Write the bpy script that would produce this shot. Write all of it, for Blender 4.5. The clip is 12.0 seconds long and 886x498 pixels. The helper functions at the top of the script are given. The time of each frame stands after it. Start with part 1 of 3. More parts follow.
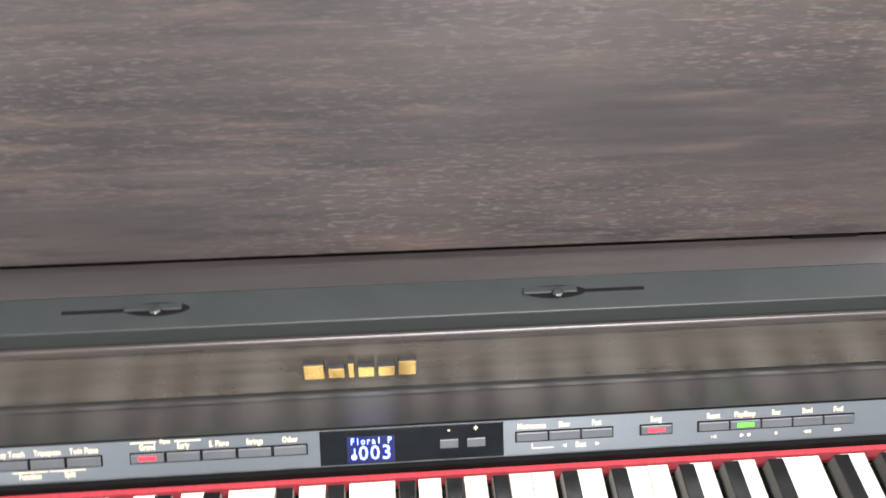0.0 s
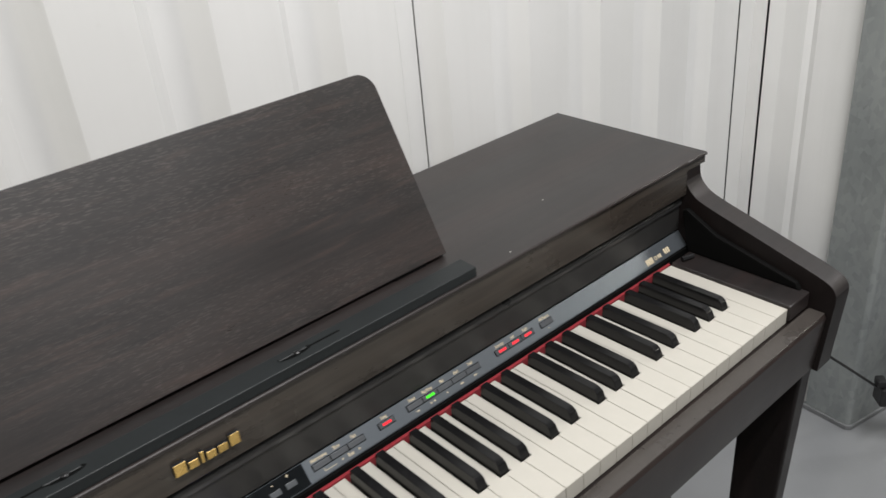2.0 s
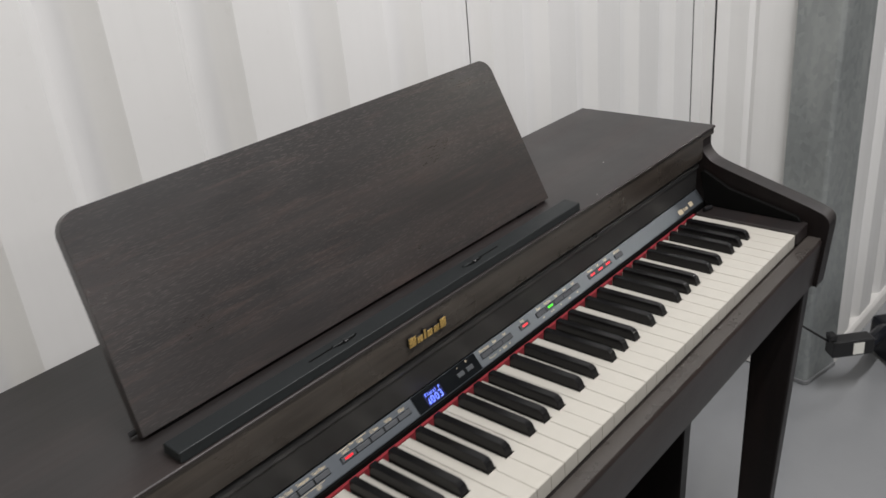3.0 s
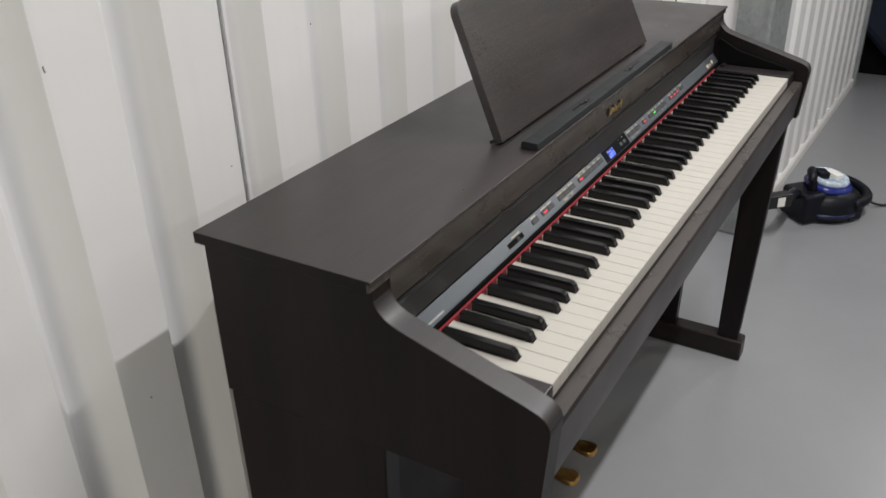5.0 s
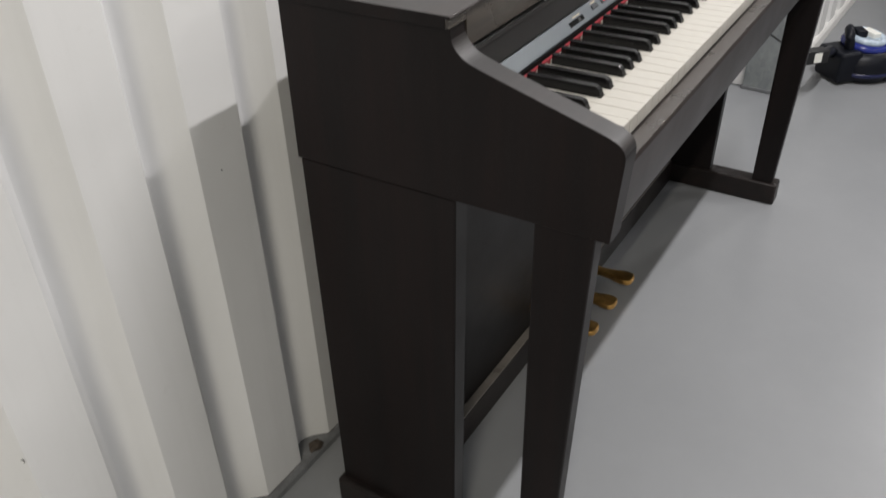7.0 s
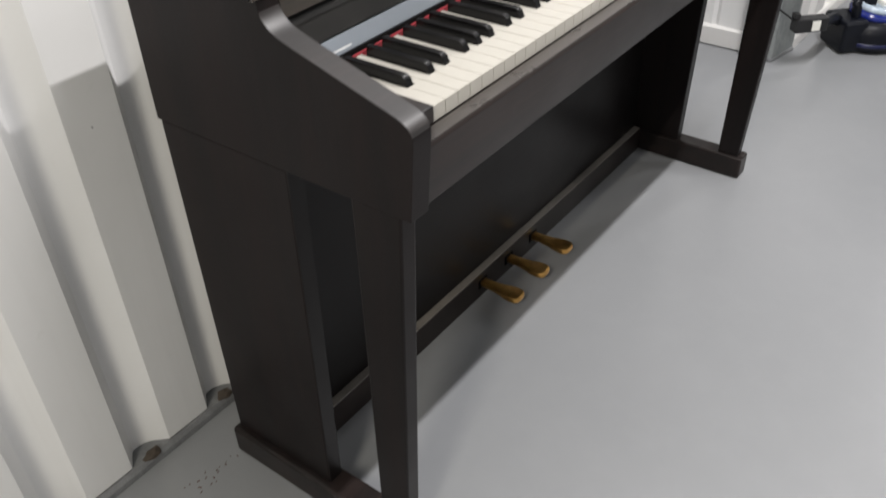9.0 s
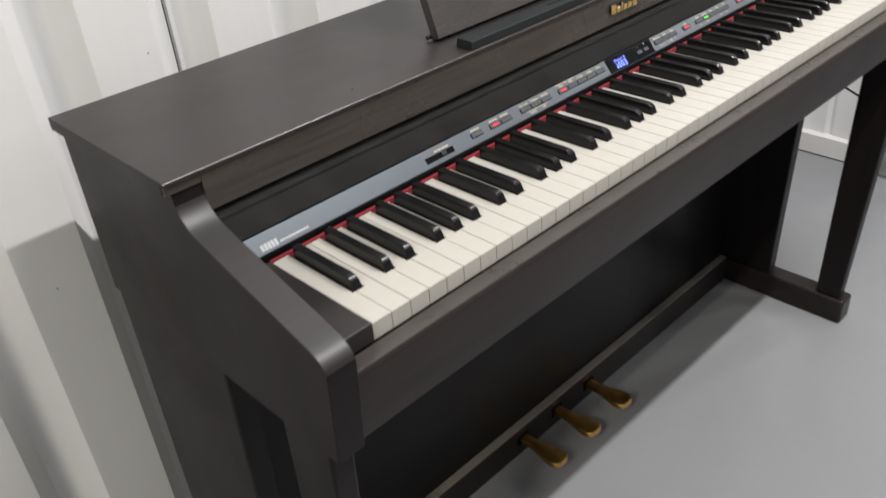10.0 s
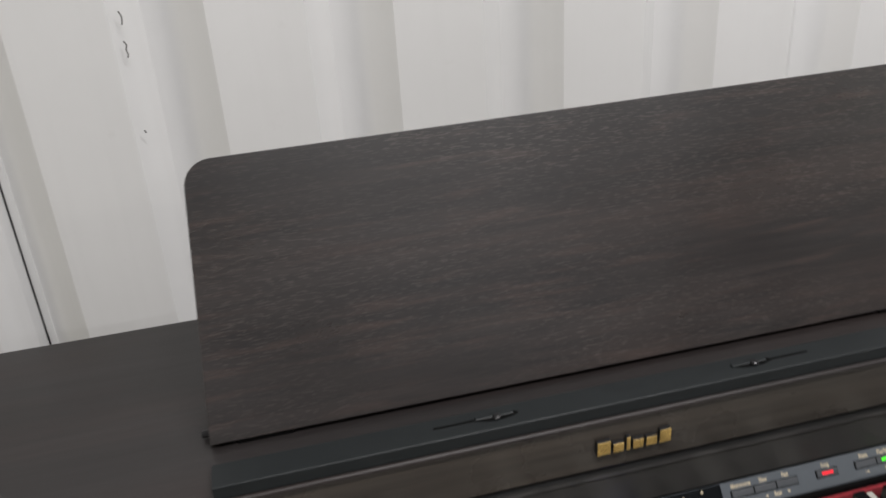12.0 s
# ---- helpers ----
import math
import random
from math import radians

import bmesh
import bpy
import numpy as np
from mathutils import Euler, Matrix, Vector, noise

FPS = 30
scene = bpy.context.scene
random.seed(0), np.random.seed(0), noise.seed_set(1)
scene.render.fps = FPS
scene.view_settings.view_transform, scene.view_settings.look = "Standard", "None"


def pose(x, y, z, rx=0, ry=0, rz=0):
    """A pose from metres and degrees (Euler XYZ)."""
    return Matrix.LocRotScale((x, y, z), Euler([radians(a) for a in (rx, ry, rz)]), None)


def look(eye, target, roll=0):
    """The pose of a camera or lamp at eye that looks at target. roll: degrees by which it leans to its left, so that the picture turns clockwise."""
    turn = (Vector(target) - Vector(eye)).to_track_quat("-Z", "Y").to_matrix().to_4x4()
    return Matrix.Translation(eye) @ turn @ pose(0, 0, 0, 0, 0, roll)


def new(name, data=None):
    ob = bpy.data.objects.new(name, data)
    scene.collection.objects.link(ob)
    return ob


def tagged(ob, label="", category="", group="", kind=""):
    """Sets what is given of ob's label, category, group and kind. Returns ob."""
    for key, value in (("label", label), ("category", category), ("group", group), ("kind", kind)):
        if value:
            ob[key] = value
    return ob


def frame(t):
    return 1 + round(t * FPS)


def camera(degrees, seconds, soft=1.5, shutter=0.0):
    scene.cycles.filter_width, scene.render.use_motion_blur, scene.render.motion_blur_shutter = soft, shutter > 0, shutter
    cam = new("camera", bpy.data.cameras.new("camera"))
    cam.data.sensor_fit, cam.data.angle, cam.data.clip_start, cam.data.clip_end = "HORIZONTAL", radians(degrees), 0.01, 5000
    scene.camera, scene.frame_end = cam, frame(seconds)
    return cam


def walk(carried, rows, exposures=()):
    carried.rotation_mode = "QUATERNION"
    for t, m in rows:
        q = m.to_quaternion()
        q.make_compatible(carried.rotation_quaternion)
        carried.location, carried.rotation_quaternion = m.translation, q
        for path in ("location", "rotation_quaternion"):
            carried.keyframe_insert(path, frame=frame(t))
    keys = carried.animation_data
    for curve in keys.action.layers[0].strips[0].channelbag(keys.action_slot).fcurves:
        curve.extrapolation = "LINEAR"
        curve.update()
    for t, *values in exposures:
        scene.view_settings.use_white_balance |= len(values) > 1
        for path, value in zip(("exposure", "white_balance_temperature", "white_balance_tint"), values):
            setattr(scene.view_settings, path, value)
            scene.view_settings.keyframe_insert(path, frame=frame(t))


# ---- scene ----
cam = camera(55.3, 12.0, shutter=0.25)
PATH = [
    (0, (0.621, -0.101, 1.216), (0.769, 1.3, -0.203), 2.0),
    (0.5, (0.552, -0.125, 1.253), (1.156, 1.285, -0.03), 6.4),
    (1, (0.59, -0.182, 1.269), (1.577, 1.13, 0.127), 1.7),
    (1.5, (0.542, -0.261, 1.286), (1.675, 1.015, 0.243), -2.1),
    (2, (0.434, -0.366, 1.307), (1.549, 0.994, 0.355), -5.5),
    (2.5, (0.272, -0.377, 1.322), (1.436, 0.999, 0.456), -5.2),
    (2.7, (0.185, -0.374, 1.308), (1.425, 0.949, 0.465), -5.3),
    (4.3, (-0.397, -0.373, 1.326), (1.066, 0.649, 0.423), -2.9),
    (4.5, (-0.479, -0.336, 1.323), (1.0, 0.667, 0.425), -2.2),
    (5, (-0.666, -0.281, 1.31), (0.84, 0.644, 0.373), -1.8),
    (5.5, (-0.733, -0.251, 1.286), (0.797, 0.597, 0.316), -2.0),
    (6, (-0.756, -0.261, 1.254), (0.77, 0.563, 0.259), -2.3),
    (6.5, (-0.776, -0.275, 1.209), (0.711, 0.601, 0.197), -2.9),
    (7, (-0.802, -0.279, 1.17), (0.597, 0.618, 0.056), -2.1),
    (7.2, (-0.81, -0.284, 1.152), (0.555, 0.602, -0.01), -1.7),
    (8.8, (-0.692, -0.457, 1.172), (0.566, 0.459, -0.085), -1.7),
    (9, (-0.64, -0.506, 1.193), (0.616, 0.473, -0.017), -2.2),
    (9.5, (-0.539, -0.559, 1.222), (0.668, 0.578, 0.105), -4.4),
    (10, (-0.35, -0.492, 1.22), (0.778, 0.761, 0.143), -5.2),
    (10.5, (-0.174, -0.419, 1.254), (0.821, 0.987, 0.237), -5.5),
    (11, (0.003, -0.401, 1.272), (0.761, 1.181, 0.311), -5.8),
    (11.5, (0.228, -0.388, 1.284), (0.782, 1.3, 0.365), -5.3),
    (12, (0.381, -0.276, 1.268), (0.763, 1.47, 0.37), -3.9),
]
EXPOSE = [(t, stops, 6500, tint) for t, stops, tint in (
    (0, 0.9, 10), (0.5, 0.95, 10), (1.0, -0.05, 4), (1.5, -0.58, 5), (2.0, -0.78, 8), (2.5, -1.0, 10), (4.5, -0.84, 10), (5.5, -0.74, 10), (6.2, -0.70, 10), (7.2, -0.52, 10), (8.8, -0.22, 10), (9.5, -0.38, 10), (10, -0.42, 10), (10.5, -0.66, 10), (11, -0.86, 10), (11.5, -0.9, 10), (12, -1.04, 10))]
walk(cam, [(t, look(eye, target, roll)) for t, eye, target, roll in PATH], EXPOSE)


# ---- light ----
def strip_light(place, power, length=1.3, colour=(1.0, 0.972, 0.968)):
    """A straight strip light along x, shining down: the ceiling batten or an unseen fill."""
    data = bpy.data.lights.new("batten_or_fill", "AREA")
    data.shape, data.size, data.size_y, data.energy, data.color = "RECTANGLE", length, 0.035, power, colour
    ob = new("batten_or_fill", data)
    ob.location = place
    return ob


world = bpy.data.worlds.new("world")
world.use_nodes = True
world.node_tree.nodes["Background"].inputs[0].default_value = (0.75, 0.78, 0.82, 1)
world.node_tree.nodes["Background"].inputs[1].default_value = 0.1
scene.world = world
strip_light((0.98, -0.58, 2.555), 92)
# unseen fills, added to brighten walls, corridor and the music rest's sheen
strip_light((1.5, -3.8, 2.77), 32)
strip_light((5.0, -2.9, 2.77), 62, colour=(1.0, 0.95, 0.86))
strip_light((-2.2, -3.8, 2.77), 40)
strip_light((-2.6, -0.9, 2.77), 100, colour=(1.0, 0.935, 0.81))
strip_light((4.6, -0.95, 2.77), 82)


# ---- materials ----
class Nodes:
    """A small wrapper to write node materials briefly."""

    def __init__(self, name):
        self.m = bpy.data.materials.new(name)
        self.m.use_nodes = True
        self.t = self.m.node_tree
        self.b = self.t.nodes["Principled BSDF"]
        self.p = self.t.nodes.new("ShaderNodeNewGeometry").outputs["Position"]

    def put(self, kind, **inputs):
        n = self.t.nodes.new(kind)
        for k, v in inputs.items():
            self.feed(n.inputs[k.replace("_", " ")], v)
        return n

    def feed(self, socket, v):
        if isinstance(v, bpy.types.NodeSocket):
            self.t.links.new(v, socket)
        else:
            socket.default_value = v

    def scaled(self, v):
        n = self.put("ShaderNodeVectorMath", Vector=self.p)
        n.operation = "MULTIPLY"
        n.inputs[1].default_value = v
        return n.outputs[0]

    def noise(self, v, scale=1.0, detail=4.0, rough=0.55):
        return self.put("ShaderNodeTexNoise", Vector=self.scaled(v), Scale=scale, Detail=detail, Roughness=rough).outputs["Fac"]

    def ramp(self, fac, lo, hi, a=0.0, b=1.0):
        n = self.put("ShaderNodeMapRange", Value=fac)
        for k, v in zip(("From Min", "From Max", "To Min", "To Max"), (lo, hi, a, b)):
            n.inputs[k].default_value = v
        return n.outputs[0]

    def mix(self, fac, a, b):
        n = self.t.nodes.new("ShaderNodeMix")
        n.data_type = "RGBA"
        self.feed(n.inputs[0], fac)
        self.feed(n.inputs[6], a if isinstance(a, bpy.types.NodeSocket) else (*a, 1))
        self.feed(n.inputs[7], b if isinstance(b, bpy.types.NodeSocket) else (*b, 1))
        return n.outputs[2]

    def add(self, a, b, op="ADD"):
        n = self.t.nodes.new("ShaderNodeMath")
        n.operation = op
        self.feed(n.inputs[0], a)
        self.feed(n.inputs[1], b)
        return n.outputs[0]

    def bump(self, height, strength, distance):
        n = self.put("ShaderNodeBump", Height=height, Strength=strength, Distance=distance)
        self.t.links.new(n.outputs[0], self.b.inputs["Normal"])

    def done(self, colour, rough, metal=0.0, **more):
        self.feed(self.b.inputs["Base Color"], colour if isinstance(colour, bpy.types.NodeSocket) else (*colour, 1))
        self.feed(self.b.inputs["Roughness"], rough)
        self.b.inputs["Metallic"].default_value = metal
        for k, v in more.items():
            self.feed(self.b.inputs[k.replace("_", " ")], v)
        return self.m


def wood(name, along=(1, 0, 0), dark=(0.0115, 0.0101, 0.0101), light=(0.0235, 0.0204, 0.0204), rough=0.33, flecks=0.1, shine=0.5, red=1.18, figure=0.0):
    """Dark rosewood laminate: long streaks, short open pores with painted pale glints, slight sheen."""
    n = Nodes(name)
    across = [1 - a for a in along]
    s = lambda a, c: tuple(a * p + c * q for p, q in zip(along, across))
    broad = n.noise(s(1.6, 16), detail=5, rough=0.6)
    tint = n.noise(s(1.6, 22), detail=4)
    fine = n.noise(s(9, 190), detail=3)
    drift = n.ramp(n.noise(s(3, 9), detail=3), 0.4, 0.62, 0.08, 1.0)
    pores = n.add(n.ramp(n.noise(s(125, 1050), detail=1.5), 0.56, 0.62), drift, "MULTIPLY")
    colour = n.mix(n.ramp(broad, 0.3, 0.7), dark, light)
    colour = n.mix(n.ramp(tint, 0.46, 0.68, 0, 0.75), colour, (light[0] * red, light[1] * 0.96, light[2] * 0.9))
    if figure:
        # lively brown and blue-black figure, wavering along the grain
        vein = n.noise(s(9, 130), detail=5, rough=0.65)
        colour = n.mix(n.ramp(vein, 0.50, 0.66, 0, figure), colour, (0.0045, 0.0052, 0.0062))
        colour = n.mix(n.ramp(n.noise(s(12, 170), detail=4, rough=0.6), 0.53, 0.68, 0, figure), colour, (0.052, 0.034, 0.029))
    colour = n.mix(n.ramp(fine, 0.35, 0.7, 0, 0.5), colour, (0.0085, 0.007, 0.007))
    # glints on the pores are painted as pale flecks, patchy by drift
    colour = n.mix(n.add(pores, flecks, "MULTIPLY"), colour, (0.085, 0.074, 0.068))
    n.bump(n.add(n.add(fine, 0.5, "MULTIPLY"), n.add(pores, -0.8, "MULTIPLY")), 0.03 + 0.12 * flecks, 0.0004)
    smudge = n.noise((7, 7, 7), detail=4)
    return n.done(colour, n.add(n.ramp(smudge, 0.3, 0.7, -0.05, 0.06), n.ramp(pores, 0, 1, rough, rough - 0.2 * flecks)), Specular_IOR_Level=shine)


def plain(name, colour, rough, metal=0.0, vary=0.12, size=40.0, bump=0.0, even=False, **more):
    n = Nodes(name)
    f = n.noise((size,) * 3, detail=5)
    g = n.noise((size * 9,) * 3, detail=2)
    lo, hi = [c * (1 - vary) for c in colour], [c * (1 + vary) for c in colour]
    c = n.mix(n.ramp(n.add(n.add(f, 0.7, "MULTIPLY"), n.add(g, 0.3, "MULTIPLY")), 0.35, 0.65), lo, hi)
    if bump:
        n.bump(g, 0.3, bump)
    return n.done(c, rough if even else n.ramp(f, 0.3, 0.7, max(rough - 0.05, 0.02), rough + 0.07), metal, **more)


def glow(name, colour, strength):
    n = Nodes(name)
    return n.done(colour, 0.3, 0, Emission_Color=(*colour, 1), Emission_Strength=strength)


def floor_paint():
    n = Nodes("grey_floor_paint")
    big, mid, fine = n.noise((1.3,) * 3, detail=5), n.noise((14,) * 3, detail=5), n.noise((240,) * 3, detail=3)
    c = n.mix(n.ramp(big, 0.15, 0.85), (0.220, 0.228, 0.237), (0.260, 0.267, 0.277))
    c = n.mix(n.ramp(mid, 0.45, 0.75, 0, 0.12), c, (0.31, 0.315, 0.325))
    n.bump(n.add(n.add(mid, 0.5, "MULTIPLY"), n.add(fine, 0.3, "MULTIPLY")), 0.1, 0.002)
    return n.done(c, n.ramp(big, 0.1, 0.9, 0.23, 0.39))


def wall_paint(name, a, b, rough=0.42):
    n = Nodes(name)
    big, run, fine = n.noise((2.2,) * 3, detail=5), n.noise((38, 38, 1.6), detail=4), n.noise((300,) * 3, detail=3)
    dirt = n.ramp(n.noise((26,) * 3, detail=6, rough=0.7), 0.64, 0.74)
    c = n.mix(n.ramp(big, 0.3, 0.7), a, b)
    c = n.mix(n.ramp(run, 0.5, 0.8, 0, 0.16), c, tuple(v * 0.82 for v in a))
    c = n.mix(n.add(dirt, 0.1, "MULTIPLY"), c, (0.42, 0.4, 0.36))
    n.bump(n.add(n.add(big, 3.0, "MULTIPLY"), n.add(fine, 0.05, "MULTIPLY")), 0.2, 0.004)
    return n.done(c, n.ramp(run, 0.3, 0.7, rough - 0.05, rough + 0.08))


def galvanised():
    n = Nodes("galvanised_steel")
    cell = n.put("ShaderNodeTexVoronoi", Vector=n.scaled((90, 90, 60)), Scale=1.0)
    f = n.noise((18, 18, 4), detail=5)
    c = n.mix(n.ramp(cell.outputs["Color"], 0, 1), (0.25, 0.27, 0.27), (0.34, 0.36, 0.36))
    c = n.mix(n.ramp(f, 0.4, 0.75, 0, 0.6), c, (0.42, 0.44, 0.43))
    return n.done(c, n.ramp(f, 0.3, 0.7, 0.42, 0.6), 0.55)


WOOD = wood("rosewood_laminate", rough=0.35, flecks=0.05, shine=0.56)
# lighter, glossier copy for the arm tops: overhead light put into the colour
WOOD_LIT = wood("rosewood_lit_arm", rough=0.47, flecks=0.03, shine=0.62)
WOOD_SLIP = wood("rosewood_slip", dark=(0.011, 0.0086, 0.008), light=(0.024, 0.0188, 0.0174), rough=0.36, flecks=0.05, shine=0.32)
WOOD_REST = wood("rosewood_music_rest", dark=(0.0085, 0.0074, 0.0076), light=(0.0325, 0.0268, 0.0256), rough=0.38, flecks=0.5, shine=0.74, red=1.12, figure=0.6)
# darker copy of the same wood for upright faces, shade put into the colour
WOOD_SHADED = wood("rosewood_shaded_upright", along=(0, 0, 1), dark=(0.0062, 0.0049, 0.0049), light=(0.0125, 0.0100, 0.0101), rough=0.38, flecks=0.04, shine=0.15)
WOOD_FRONT = wood("rosewood_rail", dark=(0.009, 0.0072, 0.0068), light=(0.019, 0.0153, 0.0144), rough=0.36, flecks=0.06, shine=0.26)
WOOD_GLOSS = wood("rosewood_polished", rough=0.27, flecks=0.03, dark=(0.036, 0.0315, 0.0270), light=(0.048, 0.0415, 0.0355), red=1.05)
COVER = plain("satin_cover", (0.021, 0.0206, 0.0204), 0.42, vary=0.1, size=6, even=True, Specular_IOR_Level=0.7)
# lighter than the cover: the rounded lip's highlight is put into its colour
LIP_GLINT = plain("cover_lip_glint", (0.034, 0.034, 0.035), 0.32, vary=0.1, size=20)
BOARD = plain("dark_board", (0.0062, 0.0052, 0.0052), 0.36, vary=0.15, size=9, Specular_IOR_Level=0.18)
PANEL = plain("slate_panel_paint", (0.150, 0.168, 0.188), 0.33, metal=0.7, vary=0.03, size=7, even=True)
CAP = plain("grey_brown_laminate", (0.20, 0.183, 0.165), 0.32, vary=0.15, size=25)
SLIP_SHEEN = plain("slip_top_sheen", (0.05, 0.044, 0.04), 0.3, vary=0.15, size=30)
TRAY = plain("charcoal_plastic", (0.0115, 0.014, 0.015), 0.46, vary=0.1, bump=0.0002, Specular_IOR_Level=0.3)
BLACK = plain("black_plastic", (0.008, 0.008, 0.009), 0.4, vary=0.2, bump=0.0002)
GAP = plain("black_recess", (0.003, 0.003, 0.003), 0.7, Specular_IOR_Level=0.08)
GLASS = plain("black_display_window", (0.004, 0.005, 0.006), 0.06, vary=0.1)
BUTTON = plain("button_grey", (0.062, 0.067, 0.074), 0.45, metal=0.3, vary=0.1)
IVORY = plain("white_key_plastic", (0.46, 0.442, 0.398), 0.27, vary=0.02, size=60, even=True)
IVORY_FRONT = plain("white_key_front", (0.68, 0.65, 0.56), 0.3, vary=0.04, size=60)
EBONY = plain("black_key_plastic", (0.006, 0.006, 0.0065), 0.24, vary=0.2, size=20, even=True, Specular_IOR_Level=0.3)
FELT = plain("red_felt", (0.215, 0.013, 0.021), 0.9, vary=0.25, size=300, bump=0.0006)
GOLD = plain("gold_plate", (0.72, 0.5, 0.18), 0.25, metal=1.0, vary=0.06)
BRASS = plain("brass_pedal", (0.55, 0.32, 0.1), 0.36, metal=1.0, vary=0.25, size=50)
PRINT = plain("cream_print", (0.55, 0.47, 0.33), 0.5, vary=0.03)
PRINT_PALE = plain("pale_print", (0.5, 0.5, 0.49), 0.5, vary=0.03)
STEEL = plain("bright_edge", (0.09, 0.088, 0.085), 0.4, metal=0.4)
RED_LED = glow("red_lamp", (0.8, 0.02, 0.035), 0.75)
GREEN_LED = glow("green_lamp", (0.06, 0.85, 0.02), 0.9)
LCD_BACK = glow("lcd_backlight", (0.002, 0.003, 0.03), 1.0)
LCD_INK = glow("lcd_digits", (0.15, 0.23, 1.0), 2.4)
FLOOR = floor_paint()
WHITE = wall_paint("white_steel_sheet", (0.70, 0.70, 0.69), (0.77, 0.77, 0.765))
WHITE_TRIM = wall_paint("white_trim", (0.66, 0.65, 0.63), (0.74, 0.73, 0.71), 0.5)
SHELL = plain("pale_paint", (0.58, 0.59, 0.6), 0.7, vary=0.05, size=2)
GALV = galvanised()
BACKING = plain("dark_backing", (0.05, 0.055, 0.058), 0.6)
CHANNEL = plain("grey_floor_channel", (0.17, 0.175, 0.18), 0.5, vary=0.25, size=30)
CLUMP = plain("brown_clump", (0.07, 0.055, 0.042), 0.9, vary=0.4, size=90, bump=0.002)
NAVY = plain("navy_fabric", (0.006, 0.011, 0.028), 0.8, vary=0.3, size=30, bump=0.002)
VAC_BLUE = plain("blue_gloss_plastic", (0.012, 0.022, 0.17), 0.2, vary=0.1)
VAC_NAVY = plain("vacuum_navy_plastic", (0.006, 0.009, 0.05), 0.3, vary=0.1)
VAC_BLACK = plain("vacuum_black_plastic", (0.0045, 0.0055, 0.009), 0.4, vary=0.2, Specular_IOR_Level=0.22)
VAC_WHITE = plain("frosted_plastic", (0.42, 0.5, 0.58), 0.25, vary=0.3, size=30)
LABEL_WHITE = plain("white_label_paper", (0.75, 0.75, 0.7), 0.6, vary=0.05)
SCUFF = plain("dark_scratch", (0.04, 0.035, 0.03), 0.8)
RUST = plain("rusty_scratch", (0.1, 0.058, 0.045), 0.8, vary=0.3)


# ---- building helpers ----
ORIGIN = {}


def thing(name, place, label, category, group="", kind=""):
    """An empty at the base of a thing, to carry its parts."""
    ob = new(name)
    ob.empty_display_size = 0.05
    ob.location = place
    ORIGIN[ob.name] = Vector(place)
    return tagged(ob, label, category, group, kind)


def attach(name, mesh, parent=None, label="", at=(0, 0, 0)):
    """Links a mesh, whose points lie relative to the place at, under its parent."""
    ob = new(name, mesh)
    base = ORIGIN[parent.name] if parent else Vector((0, 0, 0))
    ob.location = Vector(at) - base
    if parent:
        ob.parent = parent
    ORIGIN[ob.name] = Vector(at)
    return tagged(ob, label)


def to_mesh(bm, material, smooth=False):
    mesh = bpy.data.meshes.new("mesh")
    bmesh.ops.recalc_face_normals(bm, faces=bm.faces)
    bm.to_mesh(mesh)
    bm.free()
    for m in material if isinstance(material, (list, tuple)) else [material]:
        mesh.materials.append(m)
    mesh.shade_smooth()
    if smooth is not True:
        mesh.set_sharp_from_angle(angle=radians(smooth or 13))
    return mesh


def part(name, bm, material, parent=None, label="", at=(0, 0, 0), smooth=False):
    return attach(name, to_mesh(bm, material, smooth), parent, label, at)


def bevelled(bm, size, steps=2, angle=30):
    if size:
        edges = [e for e in bm.edges if len(e.link_faces) == 2 and e.calc_face_angle(0) > radians(angle)]
        bmesh.ops.bevel(bm, geom=edges, offset=size, segments=steps, affect="EDGES", profile=0.5, clamp_overlap=True)
    return bm


def box(x0, x1, y0, y1, z0, z1, bevel=0.0, steps=2):
    bm = bmesh.new()
    bmesh.ops.create_cube(bm, size=1)
    for v in bm.verts:
        v.co = Vector((x0 + (v.co.x + 0.5) * (x1 - x0), y0 + (v.co.y + 0.5) * (y1 - y0), z0 + (v.co.z + 0.5) * (z1 - z0)))
    return bevelled(bm, bevel, steps)


def prism(points, a0, a1, axis="x", bevel=0.0, steps=2):
    """A polygon drawn out along an axis: (y, z) along x, (x, z) along y, (x, y) along z."""
    bm = bmesh.new()
    lay = {"x": lambda p, a: (a, p[0], p[1]), "y": lambda p, a: (p[0], a, p[1]), "z": lambda p, a: (p[0], p[1], a)}[axis]
    lo, hi = [[bm.verts.new(lay(p, a)) for p in points] for a in (a0, a1)]
    bm.faces.new(lo)
    bm.faces.new(hi[::-1])
    for i in range(len(points)):
        j = (i + 1) % len(points)
        bm.faces.new((lo[i], hi[i], hi[j], lo[j]))
    bmesh.ops.recalc_face_normals(bm, faces=bm.faces)
    return bevelled(bm, bevel, steps)


def arc(cx, cy, r, a0, a1, n=6):
    return [(cx + r * math.cos(radians(a0 + (a1 - a0) * i / n)), cy + r * math.sin(radians(a0 + (a1 - a0) * i / n))) for i in range(n + 1)]


def lathe(profile, n=32, sx=1.0, sy=1.0):
    """A turned body from (radius, height) pairs, closed at both ends."""
    bm = bmesh.new()
    rings = [[bm.verts.new((sx * r * math.cos(2 * math.pi * i / n), sy * r * math.sin(2 * math.pi * i / n), z)) for i in range(n)] for r, z in profile]
    for a, b in zip(rings, rings[1:]):
        for i in range(n):
            bm.faces.new((a[i], a[(i + 1) % n], b[(i + 1) % n], b[i]))
    bm.faces.new(rings[0][::-1])
    bm.faces.new(rings[-1])
    return bm


